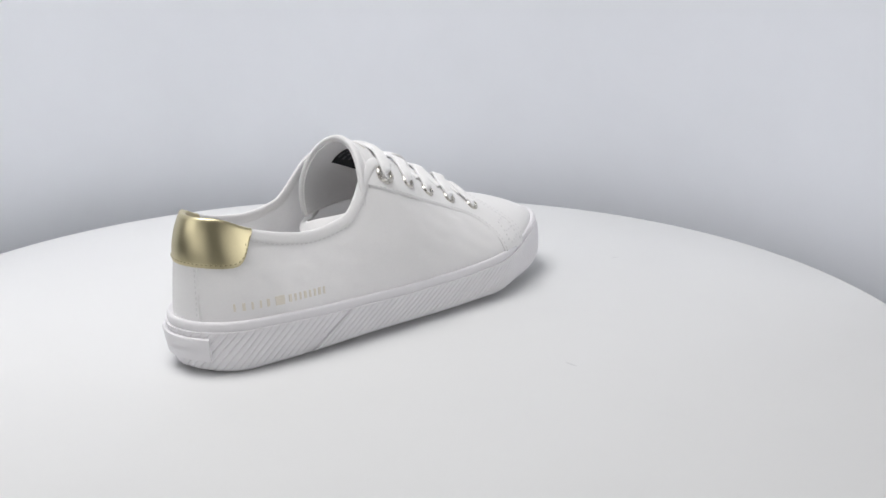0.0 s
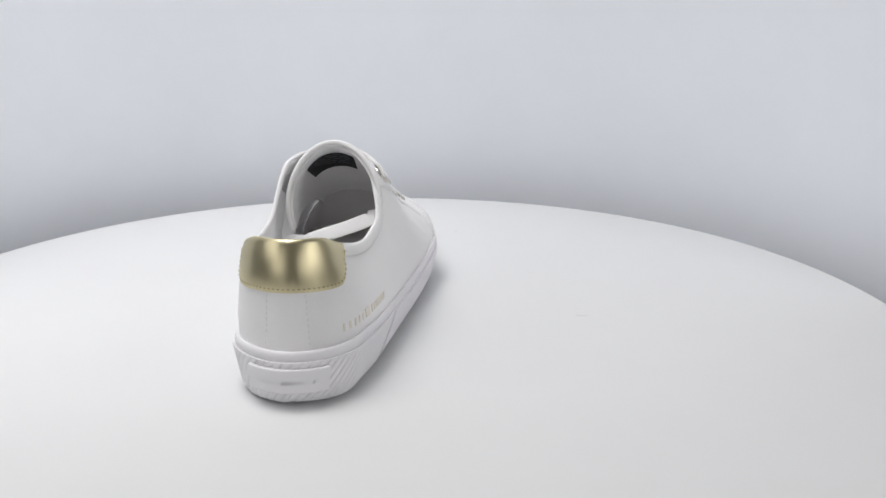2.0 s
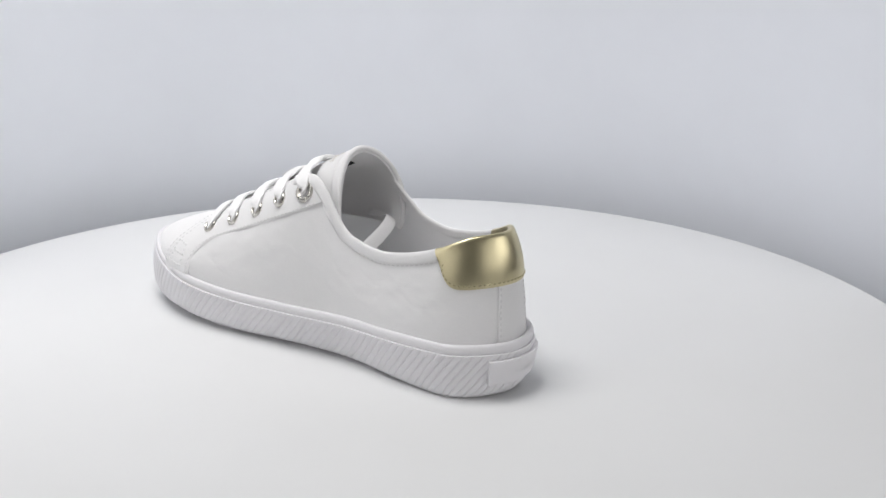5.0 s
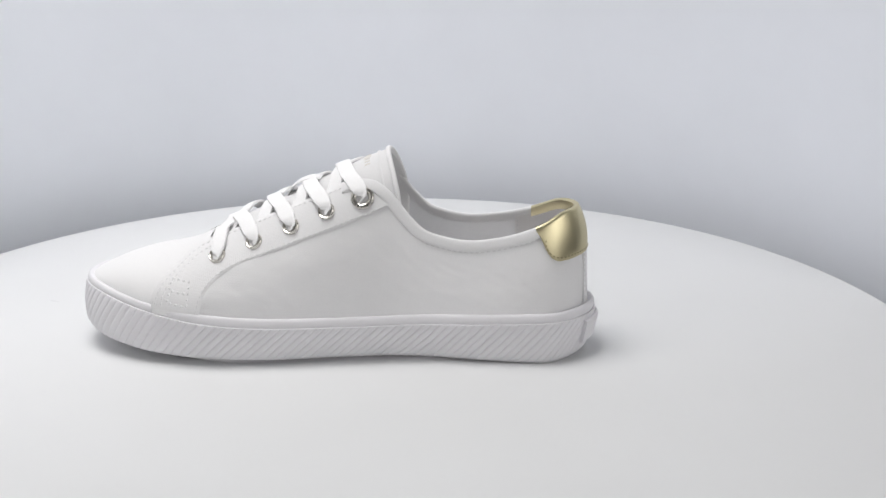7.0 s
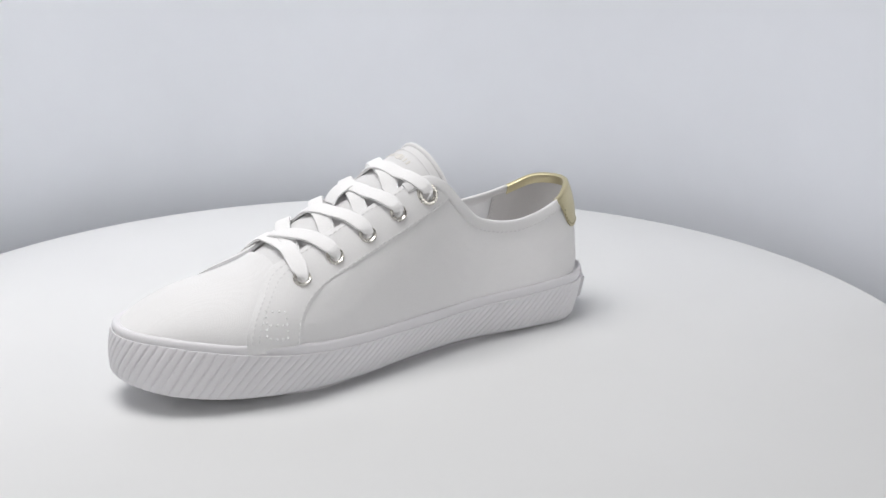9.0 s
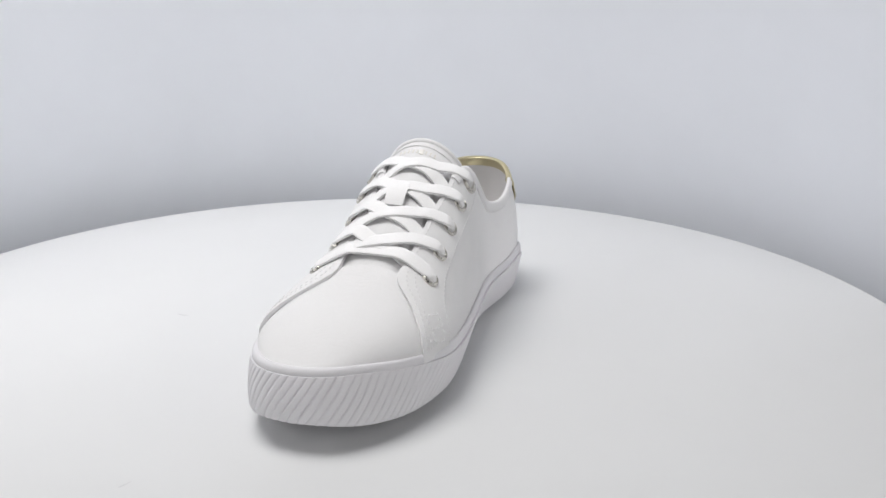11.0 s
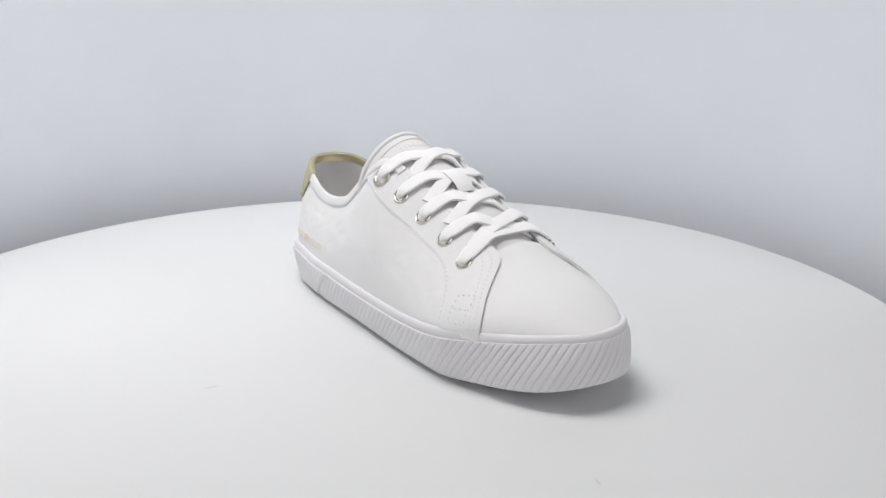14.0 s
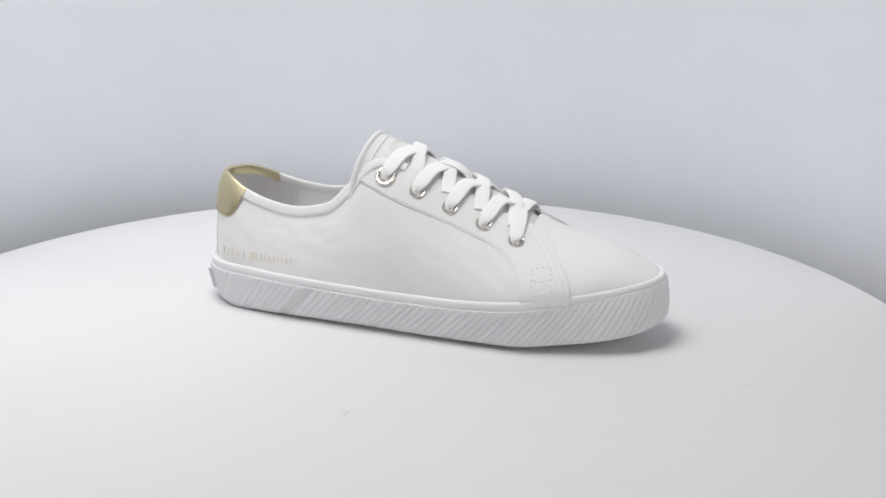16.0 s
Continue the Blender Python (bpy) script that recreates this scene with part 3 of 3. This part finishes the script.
def laces(root):
    hw, ht = 0.0074 * K, 0.0017 * K

    def facing(u, sd, lift):
        e = last(u, sd, edge_top(u))
        return (e[0], e[1], e[2] + lift)

    def ey(k, sd, lift, du=0.0, dz=0.0):
        u, z = EYELETS[k]
        uu, v, zz = last(u + du + SHIFT[sd][0], sd, z + dz + SHIFT[sd][1])
        c = 0.75
        return (uu, v + sd * lift * c, zz + lift * 0.65)

    def band(knots, label, up=None, both=False, slack=1.0, flat=1.0):
        path = lace_path(knots)
        ups = []
        for p in path:
            x = ((p / K).to_2d() - HEEL)
            v = x.dot(LF)
            m = LF * v * 9.0 + AX * 0.35
            ups.append(up or Vector((m.x, m.y, 1.0)).normalized())
        n = len(path)
        widths = [hw * (1 - 0.5 * max(0.0, 1 - (n - 1 - i) / 6.0) - (0.5 * max(0.0, 1 - i / 6.0) if both else 0.0)) * (1 + 0.05 * noise.noise(path[i] * 90)) for i in range(n)]
        tube("lace", path, [w * slack for w in widths], ht * flat, TWILL, root, label, ups=ups, sides=14, power=3.6)
    # straight bar over the lowest pair
    e = EYELETS[4][0]
    band([ey(4, -1, 0.0002, 0, -0.0016), ey(4, -1, 0.0036, 0, -0.001), ey(4, -1, 0.0060, 0, 0.002), facing(e - 0.001, -1, 0.007), (e - 0.004, -0.018, 0.1245), (e - 0.004, 0.018, 0.1245), facing(e - 0.001, 1, 0.007), ey(4, 1, 0.0060, 0, 0.002), ey(4, 1, 0.0036, 0, -0.001), ey(4, 1, 0.0002, 0, -0.0016)], "flat white cotton lace", both=True)
    for k in range(3, -1, -1):
        u1, u0 = EYELETS[k][0], EYELETS[k + 1][0]
        for sd, over in ((-1, 0.0), (1, 0.0026)):
            um = (u1 + u0) / 2
            c = tongue_crest(um)
            up, rise = (0.006, 0.0) if sd > 0 else (0.001, 0.0032)
            knots = [(u0 - 0.004, -sd * 0.040, edge_top(u0) - 0.009 + up), (u0 - 0.006, -sd * 0.030, edge_top(u0) - 0.002 + up),
                     (u0 - 0.009, -sd * 0.014, tongue_crest(u0 - 0.009) + 0.0026 + over), (u0 - 0.013, sd * 0.006, tongue_crest(u0 - 0.013) + 0.0034 + over),
                     (u1 + 0.015, sd * 0.020, edge_top(u1 + 0.015) + 0.0085 + rise), facing(u1 + 0.010, sd, 0.0058 + rise), ey(k, sd, 0.0066, 0.003, 0.005), ey(k, sd, 0.0056, 0.001, 0.002), ey(k, sd, 0.0034, 0, -0.0008), ey(k, sd, 0.0002, 0, -0.0016)]
            band(knots, "flat white cotton lace")
    # free ends tucked into the foot opening
    back = Vector((-AX.x, -AX.y, 0.45)).normalized()
    band([(0.222, -0.045, 0.122), (0.204, -0.047, 0.121), (0.192, -0.043, 0.119), (0.184, -0.016, 0.110), (0.180, 0.006, 0.104), (0.180, 0.022, 0.096), (0.184, 0.030, 0.070), (0.188, 0.030, 0.052)], "loose lace end inside the shoe", back, slack=0.95, flat=0.42)
    band([(0.226, 0.040, 0.126), (0.205, 0.040, 0.104), (0.190, 0.038, 0.097), (0.182, 0.020, 0.097), (0.178, 0.000, 0.098), (0.182, -0.016, 0.086), (0.190, -0.022, 0.052)], "loose lace end inside the shoe", back, slack=0.95, flat=0.42)


def heel_patch(root):
    line = heel_line(0.0625)
    total = len(line) - 1
    rows = []

    def bottom(u):
        x = max(u - 0.036, 0) / 0.0265
        return 0.1030 - 0.0025 * min(u / 0.03, 1) + 0.022 * x ** 2.6

    nh = 16
    for i in range(nh):
        f = i / (nh - 1)
        row = []
        for u, sd in line:
            z0, z1 = bottom(u), edge_top(u) + 0.001
            swell = 0.0028 + 0.0007 * math.sin(math.pi * min(f * 1.05, 1)) ** 0.5
            shrink = 1.0 - 0.10 * (1 - f) ** 1.5 * (u / 0.0625) ** 2
            row.append(last_w(INSET + (u - INSET) * shrink, sd, z0 + (z1 - z0) * f, swell)[0])
        rows.append(row)
    for dz, lift in ((0.0022, 0.0018), (0.0026, -0.0008), (0.0022, -0.0026), (0.0, -0.0034), (-0.004, -0.0034), (-0.0075, -0.0026)):
        rows.append([last_w(u, sd, edge_top(u) + dz, lift)[0] for u, sd in line])
    patch = sheet("heel_patch", rows, 0.0012 * K, GOLD, root, "padded metallic gold heel patch")
    pts, nrm = [], []
    rim = []
    for j, (u, sd) in enumerate(line):
        if 0.058 < u:
            continue
        rim.append((u, sd))
    a = [(0.0560, -1, z) for z in np.linspace(edge_top(0.056) - 0.010, bottom(0.056) + 0.003, 8)]
    b = [(u, sd, bottom(u) + 0.003) for u, sd in rim if u < 0.056]
    c = [(0.0560, 1, z) for z in np.linspace(bottom(0.056) + 0.003, edge_top(0.056) - 0.010, 8)]
    for u, sd, z in a + b + c:
        sh = 1.0 - 0.08 * (u / 0.0625) ** 2
        p, n = last_w(INSET + (u - INSET) * sh, sd, z, 0.0033)
        pts.append(p)
        nrm.append(n)
    stitches("stitching", pts, nrm, GOLD_THREAD, patch, length=0.0026, gap=0.0018, wide=0.0008, high=0.0007, label="darker gold thread")


def heel_lining(root):
    """The inner cloth of the heel, with the seam at its front edge."""
    line = heel_line(0.079)
    rows = []
    for f in np.linspace(0, 1, 14):
        rows.append([last_w(u, sd, tape_top(u) - 0.004 + (edge_top(u) - 0.004 - tape_top(u) + 0.004) * f, -0.0016)[0] for u, sd in line])
    part = sheet("heel_lining", rows, 0.0008 * K, LINING, root, "white cloth heel lining")
    for sd in (-1, 1):
        pn = [last_w(0.0765, sd, z, -0.0025) for z in np.linspace(0.062, edge_top(0.0765) - 0.006, 20)]
        stitches("stitching", [p for p, _ in pn], [-n for _, n in pn], THREAD, part)


def heel_seams(root):
    for sd in (-1, 1):
        ue = INSET + 0.0052
        line = [(u, sd) for u in HEEL_US if u < ue] + [(ue, sd)]
        if sd < 0:
            rows = [[last_w(u, s_, z, 0.0024)[0] for u, s_ in [(ue, -1)] + [(u, -1) for u in reversed(HEEL_US) if u < ue] + [(INSET, -1)] + [(u, 1) for u in HEEL_US if u < ue] + [(ue, 1)]] for z in np.linspace(0.049, 0.106, 12)]
            sheet("heel_strip", rows, 0.0022 * K, CANVAS, root, "white canvas back strip")
        zs = np.linspace(0.054, 0.102, 20)
        pn = [last_w(ue - 0.0011, sd, z, 0.0026) for z in zs]
        stitches("stitching", [p for p, _ in pn], [n for _, n in pn], THREAD, root)


def heel_badge(root):
    pts, nrm, s_, total = loop(0.0, 700)
    ids = [k for k in range(700) if pts[k][0] < 0.05 and -0.0365 < pts[k][1] < 0.034]
    ids.sort(key=lambda k: -pts[k][1])
    rows = []
    for k in ids:
        ring = []
        for z, off in ((0.0150, -0.007), (0.0155, 0.0012), (0.0170, 0.0022), (0.037, 0.0030), (0.0385, 0.0022), (0.039, -0.007)):
            o = off - 0.006 * (1 - z / 0.04)
            ring.append(W(pts[k][0] + nrm[k][0] * o, pts[k][1] + nrm[k][1] * o, z))
        rows.append(ring)
    plate = rows_mesh("heel_badge", rows, RUBBER, root, "raised white rubber heel badge", closed=True, cap=True)
    m = len(ids)
    for k in range(17):
        if k in (2, 6, 14):
            continue
        c = int(m * (0.16 + 0.68 * k / 16))
        w = 3 if k == 8 else 2
        col = ids[max(c - w, 0):c + w]
        hh = 0.0016 if k != 8 else 0.0022
        rows = [[W(pts[j][0] + nrm[j][0] * (0.0027 - 0.006 * (1 - z / 0.04)), pts[j][1] + nrm[j][1] * (0.0027 - 0.006 * (1 - z / 0.04)), z) for j in col] for z in (0.0265 - hh, 0.0265 + hh)]
        sheet("embossed_bar", rows, 0.0012 * K, RUBBER, plate)


def side_print(root):
    """Letter-sized plain bars and a small plate where the side is printed."""
    u0, u1 = 0.034, 0.128
    for k in range(15):
        if k == 6:
            continue
        c = u0 + (u1 - u0) * (k + 0.5) / 15
        plate = k == 5
        if plate:
            c = 0.0776
        elif k > 5:
            c = 0.0776 + 0.0105 + (u1 - 0.0105 - 0.0776) * (k - 7) / 7.6
        else:
            c = u0 + (0.0776 - 0.0105 - u0) * k / 4.2
        hw, hh = (0.0046, 0.0042) if plate else (0.0009 + 0.0004 * (k % 3 == 1), 0.0034)
        rows = []
        for z in np.linspace(0.0645 - hh, 0.0645 + hh, 5):
            row = []
            for u in np.linspace(c - hw, c + hw, 4):
                z0 = tape_top(u) - 0.004
                row.append(last_w(u, -1, z, puff(u, -1, (z - z0) / (edge_top(u) - z0)) + 0.0008)[0])
            rows.append(row)
        sheet("print_bar", rows[::-1], 0.0008 * K, PRINT, root, "beige printed mark")


def build_shoe():
    root = tagged(new("sneaker"), "white canvas lace-up sneaker with gold heel patch on the turntable", "shoe")
    sole(root)
    quarter(root)
    toe_screen(root)
    for sd in (-1, 1):
        eyestay(root, sd)
    binding(root)
    tongue(root)
    for k, (u, z) in enumerate(EYELETS):
        for sd in (-1, 1):
            eyelet(root, u + SHIFT[sd][0], sd, z + SHIFT[sd][1], k == 0)
    laces(root)
    heel_patch(root)
    heel_lining(root)
    heel_seams(root)
    heel_badge(root)
    side_print(root)
    return root


def studio_room():
    lo, hi, h0, h1 = -2.6, 2.6, -0.36, 2.4
    for name, a, b in (("wall_north", (lo, hi - 0.1), (hi, hi)), ("wall_south", (lo, lo), (hi, lo + 0.1)), ("wall_west", (lo, lo + 0.1), (lo + 0.1, hi - 0.1)), ("wall_east", (hi - 0.1, lo + 0.1), (hi, hi - 0.1))):
        ring = [(a[0], a[1]), (b[0], a[1]), (b[0], b[1]), (a[0], b[1])]
        rows = [[(x, y, z) for x, y in ring] for z in (h0, h1)]
        ob = rows_mesh(name, rows, WALLM, None, closed=True, cap=True)
        for p in ob.data.polygons:
            p.use_smooth = False
        tagged(ob, "plain grey studio wall", "wall", kind="structure")
    ring = [(lo, lo), (hi, lo), (hi, hi), (lo, hi)]
    ob = rows_mesh("ceiling", [[(x, y, z) for x, y in ring] for z in (h1, h1 + 0.1)], WALLM, None, closed=True, cap=True)
    for p in ob.data.polygons:
        p.use_smooth = False
    tagged(ob, "plain grey studio ceiling", "ceiling", kind="structure")


studio_room()
booth()
table = turntable()
shoe = build_shoe()


def motions():
    turn = [(t * 0.5, pose(0, 0, 0, 0, 0, 110.12 + 18.4495 * t * 0.5 - 0.05 * math.sin(radians(18.45 * t * 0.5)))) for t in range(33)]
    walk(table, turn)
    walk(shoe, turn)


motions()
